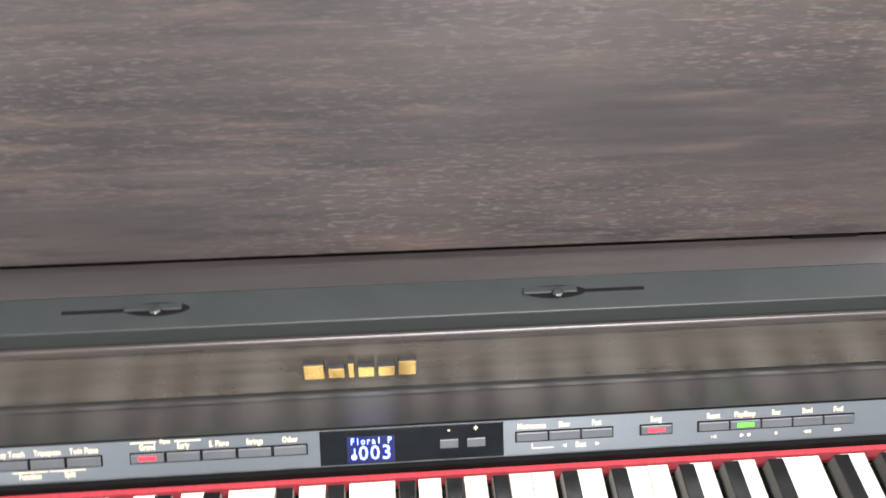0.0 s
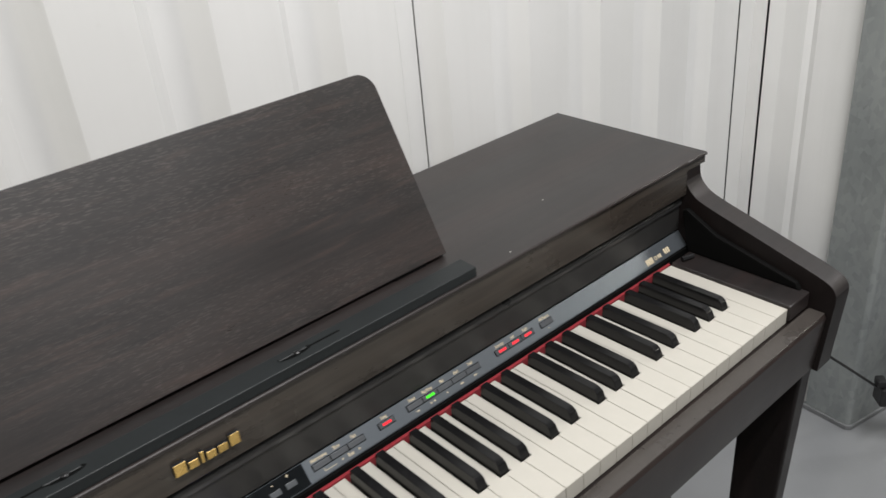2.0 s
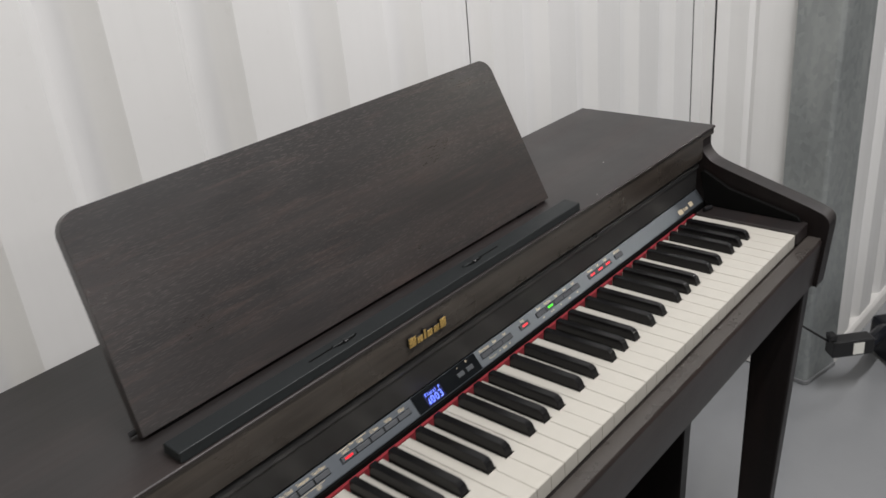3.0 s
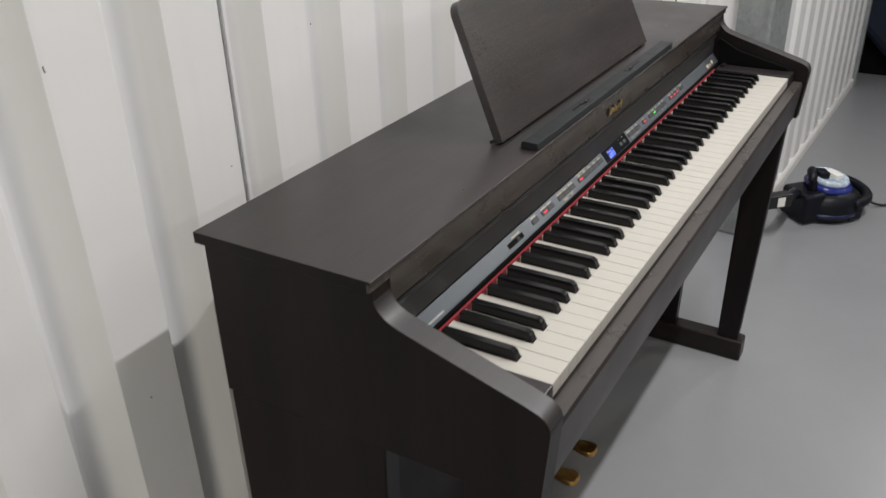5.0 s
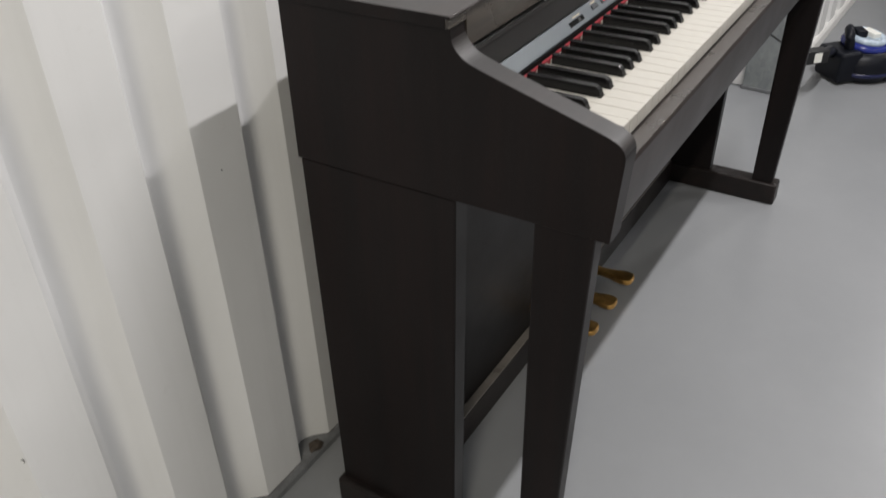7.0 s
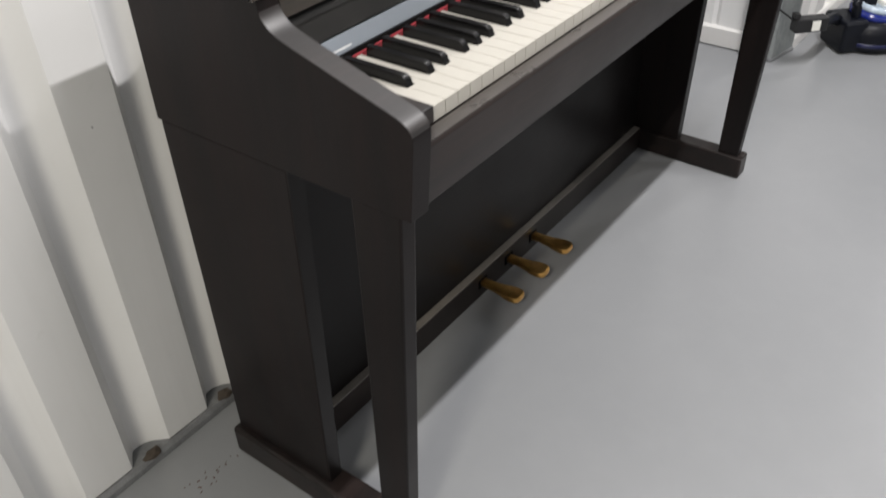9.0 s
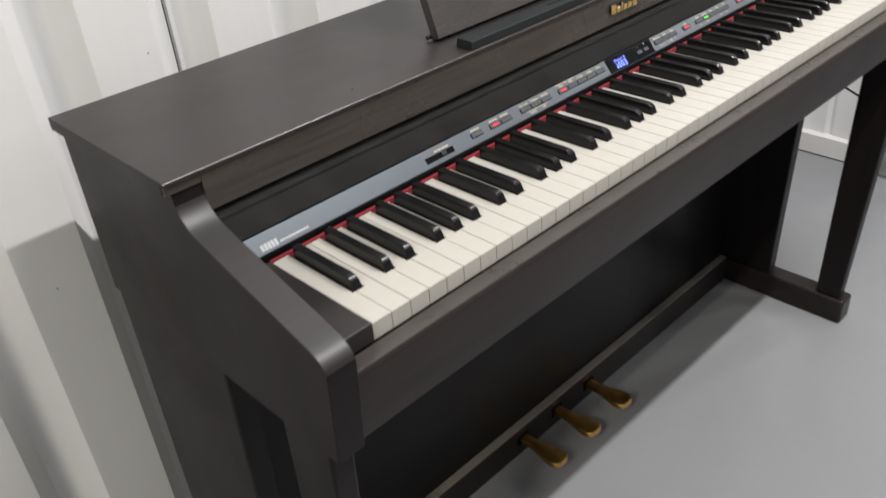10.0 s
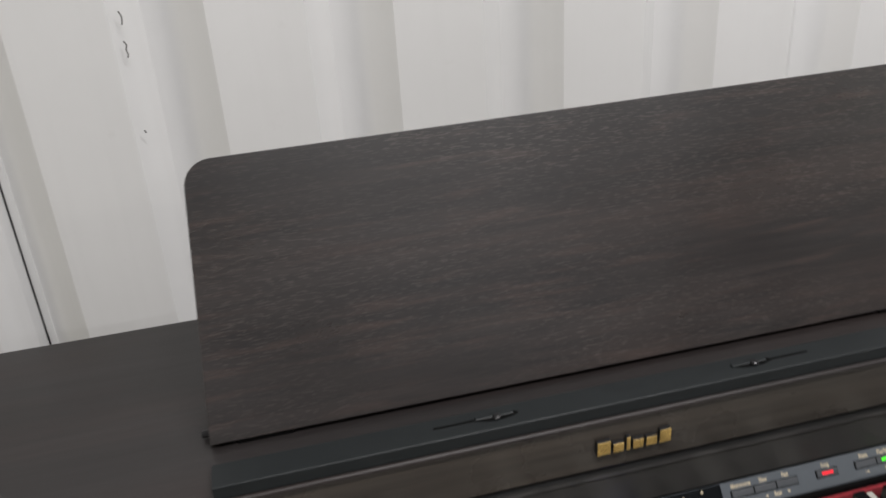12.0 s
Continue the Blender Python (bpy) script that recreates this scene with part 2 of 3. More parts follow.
def tube(points, radius, n=8, steps=6):
    """A round tube along a smooth curve through the points."""
    pts = [Vector(p) for p in points]
    fine = []
    for i in range(len(pts) - 1):
        p0, p1, p2, p3 = pts[max(i - 1, 0)], pts[i], pts[i + 1], pts[min(i + 2, len(pts) - 1)]
        for k in range(steps):
            t = k / steps
            fine.append(0.5 * (2 * p1 + (p2 - p0) * t + (2 * p0 - 5 * p1 + 4 * p2 - p3) * t * t + (3 * p1 - p0 - 3 * p2 + p3) * t**3))
    fine.append(pts[-1])
    bm, rings = bmesh.new(), []
    for i, p in enumerate(fine):
        way = (fine[min(i + 1, len(fine) - 1)] - fine[max(i - 1, 0)]).normalized()
        side = way.cross(Vector((0, 0, 1)) if abs(way.z) < 0.9 else Vector((1, 0, 0))).normalized()
        up = side.cross(way)
        rings.append([bm.verts.new(p + radius * (math.cos(a) * side + math.sin(a) * up)) for a in (2 * math.pi * k / n for k in range(n))])
    for a, b in zip(rings, rings[1:]):
        for i in range(n):
            bm.faces.new((a[i], a[(i + 1) % n], b[(i + 1) % n], b[i]))
    bm.faces.new(rings[0][::-1])
    bm.faces.new(rings[-1])
    return bm


def moved(bm, m):
    bmesh.ops.transform(bm, matrix=m, verts=bm.verts)
    return bm


def letters(words, size, material, narrow=0.8):
    """A mesh of flat lettering, centred on its origin, facing +z."""
    curve = bpy.data.curves.new("lettering", "FONT")
    curve.body, curve.size, curve.align_x, curve.align_y, curve.extrude, curve.offset, curve.resolution_u = words, size, "CENTER", "CENTER", 0.00005, 0.00008, 2
    ob = bpy.data.objects.new("lettering", curve)
    scene.collection.objects.link(ob)
    bpy.context.view_layer.update()
    mesh = bpy.data.meshes.new_from_object(ob.evaluated_get(bpy.context.evaluated_depsgraph_get()))
    bpy.data.objects.remove(ob)
    mesh.transform(Matrix.Diagonal((narrow, 1, 1, 1)))
    mesh.materials.clear()
    mesh.materials.append(material)
    return mesh


# ---- structure ----
tagged(part("floor", box(-4.2, 8.2, -6.2, 1.4, -0.1, 0), FLOOR), "grey painted concrete floor with a satin sheen", "floor", kind="structure")
# unseen shell: pale ceiling and outer walls added to bounce light
tagged(part("ceiling", box(-4.2, 8.2, -6.2, 1.4, 2.9, 3.0), SHELL), "plain pale ceiling out of view, added to bounce light", "ceiling", kind="structure")
for name, ext in (("shell_west", (-4.3, -4.2, -6.2, 1.4)), ("shell_south", (-4.2, 8.2, -6.3, -6.2)), ("shell_far_east", (8.2, 8.3, -6.2, 1.4)), ("shell_far_north", (-4.2, 8.2, 1.4, 1.5))):
    tagged(part(name, box(*ext, 0, 2.9), SHELL), "plain pale wall out of view, added to bounce light", "wall", kind="structure")

PITCH, FRONT, DEEP = 0.168, 0.512, 0.5435


def corrugated(a0, a1, start, front, deep, z0, z1, along="x"):
    """One sheet of trapezoid steel from a0 to a1; flats begin at start + n * PITCH. front is nearer to the viewer than deep."""
    marks = []
    n = math.floor((a0 - start) / PITCH) - 1
    while start + n * PITCH < a1 + PITCH:
        s = start + n * PITCH
        marks += [(s, front), (s + 0.0015, front)] + [(s + 0.0865, front), (s + 0.088, front + 0.04 * (deep - front))]
        marks += [(s + a, front + f * (deep - front)) for a, f in ((0.108, 0.9), (0.112, 0.98), (0.118, 1.0), (0.126, 0.99), (0.133, 0.93), (0.140, 0.82), (0.147, 0.67), (0.166, 0.04))]
        n += 1
    line = []
    for (p, u), (q, v) in zip(marks, marks[1:]):
        if q <= a0 or p >= a1:
            continue
        f = lambda a: u + (v - u) * (a - p) / (q - p)
        if not line:
            line.append((max(p, a0), f(max(p, a0))))
        line.append((min(q, a1), f(min(q, a1))))
    thick = 0.0012 * (1 if deep > front else -1)
    loop = line + [(a, b + thick) for a, b in line[::-1]]
    bm = bmesh.new()
    lay = (lambda p, z: (p[0], p[1], z)) if along == "x" else (lambda p, z: (p[1], p[0], z))
    lo, hi = [[bm.verts.new(lay(p, z)) for p in loop] for z in (z0, z1)]
    for i in range(len(loop)):
        j = (i + 1) % len(loop)
        bm.faces.new((lo[i], lo[j], hi[j], hi[i]))
    return bm


north = tagged(part("wall_north", box(-4.2, 2.07, 0.562, 0.60, 0, 2.7), BACKING), "white corrugated steel partition wall of vertical sheets", "wall", kind="structure")
seams = [-4.2, -2.885, -1.877, -0.869, 0.139, 1.164, 1.9575]
for a, b in zip(seams, seams[1:]):
    part("sheet", corrugated(a + 0.0012, b - 0.0008, -0.150, FRONT, DEEP, 0.022, 2.7), WHITE, north, smooth=24)
part("filler", box(1.9578, 2.0095, 0.511, 0.5122, 0.022, 2.7), WHITE, north)
part("corner_angle", box(2.0098, 2.0125, 0.4850, 0.5122, 0.022, 2.7, 0.0004, 1), WHITE, north)
for a in seams[1:-1]:
    part("lap_edge", box(a + 0.003, a + 0.009, 0.5395, 0.5430, 0.022, 2.7), WHITE, north)
tagged(part("floor_channel", prism([(0.503, 0), (0.503, 0.012), (0.509, 0.02), (0.561, 0.022), (0.561, 0)], -4.2, 2.0, bevel=0.001), CHANNEL), "grey steel floor channel under the wall sheets", "trim", kind="structure")

east = tagged(part("wall_east", box(2.05, 2.09, 0.24, 0.556, 0, 2.7), BACKING), "white corrugated steel return wall beside the opening", "wall", kind="structure")
rib = [(0.481, 2.0135), (0.452, 2.023), (0.446, 2.023), (0.406, 2.019), (0.394, 2.026), (0.382, 2.020), (0.285, 2.016)]
part("sheet", prism([(x, y) for y, x in rib] + [(x + 0.0015, y) for y, x in rib[::-1]], 0.03, 2.7, "z"), WHITE, east)
part("base_trim", prism([(2.0025, 0.004), (2.0025, 0.062), (2.012, 0.066), (2.04, 0.066), (2.04, 0.004)], 0.286, 0.508, "y", 0.001), WHITE_TRIM, east)
post = tagged(part("door_post", prism([(1.978, 0.192), (1.988, 0.288), (2.03, 0.288), (2.03, 0.24), (2.11, 0.24), (2.11, 0.156), (2.05, 0.168), (1.984, 0.182)], 0, 2.7, "z", 0.004), GALV), "dull galvanised steel door post", "post", kind="structure")
part("foot_plate", prism([(1.974, 0.188), (1.984, 0.291), (2.028, 0.291), (2.028, 0.2), (2.108, 0.2), (2.108, 0.152), (1.982, 0.178)], 0, 0.012, "z", 0.002), CHANNEL, post)
ASKEW = Matrix.Translation((2.11, 0.2, 0)) @ Matrix.Rotation(radians(-2.3), 4, "Z") @ Matrix.Translation((-2.11, -0.2, 0))
hall = tagged(part("wall_corridor", moved(box(2.11, 3.86, 0.205, 0.24, 0, 2.7), ASKEW), BACKING), "white corrugated corridor wall with a low skirting", "wall", kind="structure")
part("sheet", moved(corrugated(2.112, 3.86, 2.15, 0.168, 0.193, 0.03, 2.7), ASKEW), WHITE, hall, smooth=24)
part("skirting", moved(prism([(0.158, 0), (0.158, 0.035), (0.165, 0.045), (0.2, 0.045), (0.2, 0)], 2.112, 3.86, bevel=0.001), ASKEW), WHITE_TRIM, hall)
tagged(part("corridor_post", moved(box(3.862, 3.892, 0.15, 0.24, 0, 2.7, 0.004), ASKEW), GALV), "galvanised steel post at the end of the corridor wall", "post", kind="structure")

for x, z, n in ((0.282, 1.031, 1), (0.282, 1.101, 4), (0.283, 1.130, 3), (-0.146, 1.074, 2), (-0.112, 0.632, 1), (0.090, 0.883, 1), (-0.490, 0.429, 2)):
    mark = [(x + random.uniform(-0.0016, 0.0016), z + 0.0035 * i + random.uniform(-0.001, 0.001)) for i in range(n + 1)]
    part("scratch", tube([(a, FRONT - 0.0002, b) for a, b in mark], 0.0006, 5, 2), SCUFF, north)

# ---- digital piano ----
K = 0.765
L = K + 0.1220
X0, X1 = -0.0755, 1.2980
piano = thing("digital_piano", (0.611, 0.2, 0), "dark rosewood digital piano with 88 keys and open music rest", "piano")

bm = prism([(0.1640, L - 0.0036)] + arc(0.1662, L - 0.0022, 0.0022, 180, 90, 5) + [(0.409, L), (0.409, L - 0.014), (0.1705, L - 0.014), (0.1705, L - 0.0036)], -0.0825, 1.3050, bevel=0.0003, steps=1)
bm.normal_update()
# lid ends take the shaded copy
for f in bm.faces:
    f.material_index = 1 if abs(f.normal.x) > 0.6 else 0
lid = part("lid", bm, [WOOD, WOOD_SHADED], piano, "flat rosewood top with softened edges")
for x, y, r, tone in ((1.078, 0.232, 0.0011, LABEL_WHITE), (0.966, 0.175, 0.0011, LABEL_WHITE), (0.159, 0.194, 0.0014, GAP)):
    part("speck", moved(lathe([(r, 0), (r * 0.8, 0.0003), (r * 0.2, 0.0005)], 7, 1.0, 0.7), pose(x, y, L - 0.0001, 0, 0, 40)), tone, lid)
for a, b in ((-0.0817, X0 + 0.0310), (X1 - 0.0310, 1.3042)):
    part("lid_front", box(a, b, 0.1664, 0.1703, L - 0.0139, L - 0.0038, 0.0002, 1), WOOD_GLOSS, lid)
part("back_case", box(X0 + 0.031, X1 - 0.031, 0.30, 0.402, 0.669, L - 0.014), WOOD, piano)
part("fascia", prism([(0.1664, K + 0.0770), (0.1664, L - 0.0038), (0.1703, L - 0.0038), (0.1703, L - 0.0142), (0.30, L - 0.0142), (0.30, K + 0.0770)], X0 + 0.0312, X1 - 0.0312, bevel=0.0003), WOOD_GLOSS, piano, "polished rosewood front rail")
part("recess", box(X0 + 0.031, X1 - 0.031, 0.20, 0.30, K + 0.0, K + 0.0768), GAP, piano)
cover = part("key_cover", prism([(0.1752, K + 0.0262), (0.1746, K + 0.0600), (0.1760, K + 0.0606), (0.1760, K + 0.0650), (0.1995, K + 0.0650), (0.1995, K + 0.0262)], X0 + 0.0315, X1 - 0.0315, bevel=0.0006), COVER, piano, "retracted satin key cover edge")
part("lip", prism(arc(0.1755, K + 0.0655, 0.0040, 180, 90, 6) + [(0.1990, K + 0.0695), (0.1990, K + 0.0652), (0.1758, K + 0.0652), (0.1740, K + 0.0610), (0.1724, K + 0.0612)], X0 + 0.0316, X1 - 0.0316), LIP_GLINT, cover, "rounded front lip", smooth=30)

def rounded(points, rounds=2):
    """Cuts the corners of an open line again and again, into a smooth curve."""
    for _ in range(rounds):
        cut = [points[0]]
        for (a, b), (c, d) in zip(points, points[1:]):
            cut += [(0.75 * a + 0.25 * c, 0.75 * b + 0.25 * d), (0.25 * a + 0.75 * c, 0.25 * b + 0.75 * d)]
        points = cut + [points[-1]]
    return points


side = [(0.404, 0.665), (0.402, L - 0.0142)]
side += rounded([(0.1685, L - 0.0142), (0.1680, 0.863), (0.1660, 0.855), (0.1610, 0.848), (0.153, 0.841), (0.142, 0.836), (0.125, 0.8305)])
side += rounded([(0.000, 0.7935), (-0.014, 0.7890), (-0.0235, 0.785), (-0.0300, 0.779), (-0.0330, 0.771), (-0.0327, 0.762)]) + [(-0.0240, 0.665)]
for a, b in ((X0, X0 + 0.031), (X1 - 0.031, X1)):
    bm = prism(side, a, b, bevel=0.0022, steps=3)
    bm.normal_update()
    # upward faces take the lit copy
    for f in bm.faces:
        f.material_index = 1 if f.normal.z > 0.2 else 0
    part("side_panel", bm, [WOOD_SHADED, WOOD_LIT], piano, "rosewood side panel with a swept arm")
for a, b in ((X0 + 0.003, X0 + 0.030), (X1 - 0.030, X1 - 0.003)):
    part("rear_panel", prism([(0.170, 0.6618), (0.402, 0.6618), (0.402, 0.058), (0.189, 0.058)], a, b, bevel=0.0012), WOOD_SHADED, piano)
    # added dark band: paints shade over the rear panel's lit front edge
    part("shade_band", prism([(0.1682, 0.6626), (0.1704, 0.6626), (0.1894, 0.0584), (0.1872, 0.0584)], a + 0.0008, b - 0.0008), BOARD, piano)
    part("front_leg", prism([(-0.007, 0.6645), (0.067, 0.6645), (0.0765, 0.058), (0.0245, 0.058)], a, b, bevel=0.003), WOOD_SHADED, piano)
for a, b in ((X0 - 0.010, X0 + 0.038), (X1 - 0.038, X1 + 0.010)):
    part("foot", box(a, b, 0.011, 0.410, 0.0, 0.0585, 0.006, 3), WOOD_FRONT, piano)

slip = part("key_slip", prism([(-0.0180, 0.667), (-0.0256, 0.742), (-0.0230, 0.7465), (-0.004, 0.7465), (-0.004, 0.667)], X0 + 0.0315, X1 - 0.0315, bevel=0.0012), WOOD_SLIP, piano, "rosewood rail below the keys")
# lighter strip paints the key fronts' reflection on the slip's top
part("slip_sheen", box(X0 + 0.0318, X1 - 0.0318, -0.0234, -0.0044, 0.7466, 0.7476, 0.0004, 1), SLIP_SHEEN, slip, "lighter top strip with the keys' reflection painted in")
part("key_bed", box(X0 + 0.0312, X1 - 0.0312, -0.0038, 0.30, 0.668, 0.7445), WOOD_FRONT, piano)
part("back_board", box(X0 + 0.0305, X1 - 0.0305, 0.308, 0.322, 0.063, 0.668), BOARD, piano, "dark satin back board")
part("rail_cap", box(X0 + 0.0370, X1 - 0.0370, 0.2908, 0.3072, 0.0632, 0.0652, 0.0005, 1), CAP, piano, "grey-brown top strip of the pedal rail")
rail = part("pedal_rail", box(X0 + 0.0365, X1 - 0.0365, 0.290, 0.3485, 0.0, 0.063, 0.002), WOOD_FRONT, piano)

for a, b in ((X0 + 0.0315, -0.0008), (1.2228, X1 - 0.0315)):
    block = part("key_block", box(a, b, -0.0030, 0.1540, 0.7480, K + 0.0035, 0.0018, 2), WOOD, piano)
    mid = (a + b) / 2
    part("hinge_pin", tube([(mid - 0.012, 0.145, K + 0.0075), (mid + 0.004, 0.140, K + 0.0075)], 0.0032, 8, 2), BLACK, block)

# near-black strip put in for the shade under the panel's overhang
part("felt_shade_strip", box(X0 + 0.0318, X1 - 0.0318, 0.1583, 0.1640, K - 0.012, K + 0.0070), GAP, piano)
part("felt_strip", box(-0.0005, 1.2225, 0.1546, 0.1580, K - 0.012, K + 0.0018, 0.0006), FELT, piano, "bright red key felt")

for a, b in ((X0 + 0.0312, X0 + 0.0385), (X1 - 0.0385, X1 - 0.0312)):
    part("cover_track", prism([(0.006, K + 0.0036), (0.1555, K + 0.0036), (0.166, K + 0.058), (0.160, K + 0.061), (0.118, K + 0.038), (0.012, K + 0.012)], a, b, bevel=0.0015), GAP, piano, "black plastic guide for the key cover")

# music tray and rest
tray = part("music_tray", prism([(0.1668, L + 0.0003), (0.1674, L + 0.0088)] + arc(0.1686, L + 0.0089, 0.0012, 180, 95, 4) + [(0.1895, L + 0.0108), (0.1915, L + 0.009), (0.1925, L + 0.0003)], 0.3160, 0.9105, bevel=0.0003, steps=1), TRAY, piano, "charcoal plastic ledge on the lid")
for s, c in ((1, 0.494), (-1, 0.726)):
    slot_x = sorted((c - s * 0.029, c + s * 0.008))
    part("slot", box(*slot_x, 0.1786, 0.1812, L + 0.0100, L + 0.0107, 0.0004, 1), GAP, tray)
    # flat near-black disc: the cup's shade is painted, nothing is hollowed
    part("cup_shade", moved(lathe([(0.0005, 0), (0.0150, 0.0001), (0.0156, 0.0005), (0.0150, 0.0007), (0.0005, 0.0006)], 24, 1, 0.27), pose(c + s * 0.017, 0.1798, L + 0.0102)), GAP, tray)
    part("page_holder", bevelled(moved(box(-0.0165, 0.0115, -0.0021, 0.0021, 0, 0.0014), pose(c + s * 0.0175, 0.1805, L + 0.0106, 0, 0, 0)), 0.0006, 1), TRAY, tray)
    part("holder_pivot", moved(lathe([(0.003, 0), (0.003, 0.0022), (0.0022, 0.0028), (0.0005, 0.003)], 12), pose(c + s * 0.0165, 0.1782, L + 0.0102)), BLACK, tray)

lean = 24.0
w, hgt, r = 0.6035, 0.1975, 0.02
outline = [(-w / 2, 0), (w / 2, 0)] + arc(w / 2 - 0.009 - r, hgt - r, r, 0, 90, 7) + arc(-w / 2 + 0.012 + r, hgt - r, r, 90, 180, 7)
rest = part("music_rest", moved(prism(outline, -0.0005, 0.0125, "y", 0.0006, 2), pose(0, 0, 0, -lean, 0, 0)), WOOD_REST, piano, "upright rosewood music rest with rounded top corners", at=(0.6160, 0.2195, L + 0.0042))
for x in (0.353, 0.871):
    part("rubber_foot", box(-0.020, 0.020, 0.0006, 0.012, -0.0040, 0.0002, 0.001), GAP, rest, at=(x, 0.2195, L + 0.0042))
part("stay", tube([(0.309, 0.2345, L + 0.004), (0.322, 0.2325, L + 0.005)], 0.0028, 8, 2), BLACK, rest)
# maker's mark as plain gold shapes
badge = thing("badge", (0.6125, 0.167, K + 0.09), "", "")
badge.parent = piano
badge.location = Vector((0.6125, 0.167, K + 0.09)) - ORIGIN[piano.name]
x = 0.5795
for width, height in ((0.0105, 0.0115), (0.0085, 0.0078), (0.0032, 0.0115), (0.0085, 0.0078), (0.0088, 0.0078), (0.0092, 0.0115)):
    block = part("letter_block", box(x, x + width, 0.1634, 0.1668, K + 0.0915, K + 0.0915 + height, 0.0003, 1), BLACK, badge, "black raised flank")
    part("gold_face", box(x + 0.0001, x + width - 0.0001, 0.1628, 0.1634, K + 0.0916, K + 0.0914 + height, 0.0003, 1), GOLD, block, "polished gold face")
    x += width + 0.0018

# ---- control panel: a sloping strip with buttons ----
P0, P1 = Vector((0, 0.1588, K + 0.0050)), Vector((0, 0.1750, K + 0.0250))
SLOPE = math.degrees(math.atan2(P1.z - P0.z, P1.y - P0.y))
UP, OUT = (P1 - P0).normalized(), Vector((0, -math.sin(radians(SLOPE)), math.cos(radians(SLOPE))))
WIDE = (P1 - P0).length


def on_panel(x, s, h=0.0):
    p = P0 + UP * s + OUT * h
    return pose(x - 0.0025, p.y, p.z, SLOPE, 0, 0)


panel = part("control_panel", prism([(P0.y + 0.007, K - 0.0060), (P0.y + 0.007, P0.z + 0.0022), (P0.y + 0.0022, P0.z + 0.0024), (P0.y + 0.0027, P0.z + 0.0036), (P1.y, P1.z), (0.1763, P1.z - 0.004), (0.1995, P1.z - 0.004), (0.1995, K - 0.0060)], X0 + 0.0315, X1 - 0.0315, bevel=0.0003, steps=1), PANEL, piano, "slate grey sloping control strip")


def print_on(words, x, s, size=0.0048, narrow=0.74):
    mesh = letters(words, size, PRINT, narrow)
    mesh.transform(on_panel(x, s, 0.00015))
    attach("lettering", mesh, panel)


def bar_on(x0, x1, s, h=0.0007, deep=0.0002, material=None):
    part("printed_bar", moved(box(x0, x1, s - h / 2, s + h / 2, 0, deep), on_panel(0, 0)), material or PRINT, panel)


def arrow_on(x, s, way, size=0.0025):
    part("printed_arrow", moved(prism([(x - way * size / 2, s - size * 0.45), (x + way * size / 2, s), (x - way * size / 2, s + size * 0.45)], 0, 0.0002, "z"), on_panel(0, 0)), PRINT, panel)


BUTTON_MESH = to_mesh(box(-0.0094, 0.0094, -0.0027, 0.0027, -0.0005, 0.0016, 0.0005, 2), BUTTON)
BEZEL_MESH = to_mesh(box(-0.0101, 0.0101, -0.0034, 0.0034, -0.0002, 0.0003), GAP)


def button(x, s=0.0152, led=None, wide=1.0):
    place = on_panel(x, s)
    m = Matrix.Translation(-ORIGIN[piano.name]) @ place @ Matrix.Diagonal((wide, 1, 1, 1))
    ob, rim = attach("button", BUTTON_MESH, piano), attach("bezel", BEZEL_MESH, piano)
    for piece in (ob, rim):
        piece.matrix_local = m
        ORIGIN[piece.name] = place.translation
    if led:
        light = attach("indicator", to_mesh(box(-0.0052, 0.0052, -0.0012, 0.0012, 0.0014, 0.0019, 0.0004, 1), led), ob, "lit indicator")
        light.location = (0, 0, 0)


STEP = 0.0203
rows = [
    (0.319, [("", None)]),
    (0.352, [("", RED_LED), ("", None)]),
    (0.4095, [("Key Touch", None), ("Transpose", None), ("Twin Piano", None)]),
    (0.4855, [("Grand", RED_LED), ("Early", None), ("E. Piano", None), ("Strings", None), ("Other", None)]),
    (0.7090, [("Metronome", None), ("Slow", None), ("Fast", None)]),
    (0.7845, [("Song", RED_LED)]),
    (0.8200, [("Reset", None), ("Play/Stop", GREEN_LED), ("Rec", None), ("Bwd", None), ("Fwd", None)]),
    (0.9415, [("Accomp", RED_LED), ("Left", RED_LED), ("Right", RED_LED)]),
    (1.0110, [("AB Repeat", None)]),
]
for start, keys in rows:
    for i, (words, led) in enumerate(keys):
        bx = start + i * (0.0196 if start > 0.6 else STEP)
        button(bx, led=led)
        if words:
            print_on(words, bx, 0.0214)
        else:
            for q in range(3):
                bar_on(bx - 0.007 + q * 0.005, bx - 0.0032 + q * 0.005, 0.0214, 0.0018)
print_on("Piano", 0.4957, 0.0243, 0.0036)
bar_on(0.476, 0.4905, 0.0243)
bar_on(0.501, 0.516, 0.0243)
print_on("Function", 0.4195, 0.0080)
print_on("Split", 0.4415, 0.0080)
bar_on(0.4095, 0.4295, 0.0105, 0.0005)
bar_on(0.4305, 0.4505, 0.0105, 0.0005)
print_on("Beat", 0.7385, 0.0085)
arrow_on(0.7285, 0.0085, -1)
arrow_on(0.7487, 0.0085, 1)
bar_on(0.709, 0.722, 0.0078, 0.0005)
bar_on(0.7088, 0.7094, 0.0092, 0.003)
arrow_on(0.8205, 0.0085, -1)
bar_on(0.8186, 0.8190, 0.0085, 0.0018)
arrow_on(0.8380, 0.0085, 1)
bar_on(0.8412, 0.8430, 0.0085, 0.0018)
part("printed_dot", moved(lathe([(0.0009, 0), (0.0009, 0.0002)], 12), on_panel(0.8592, 0.0085)), PRINT, panel)
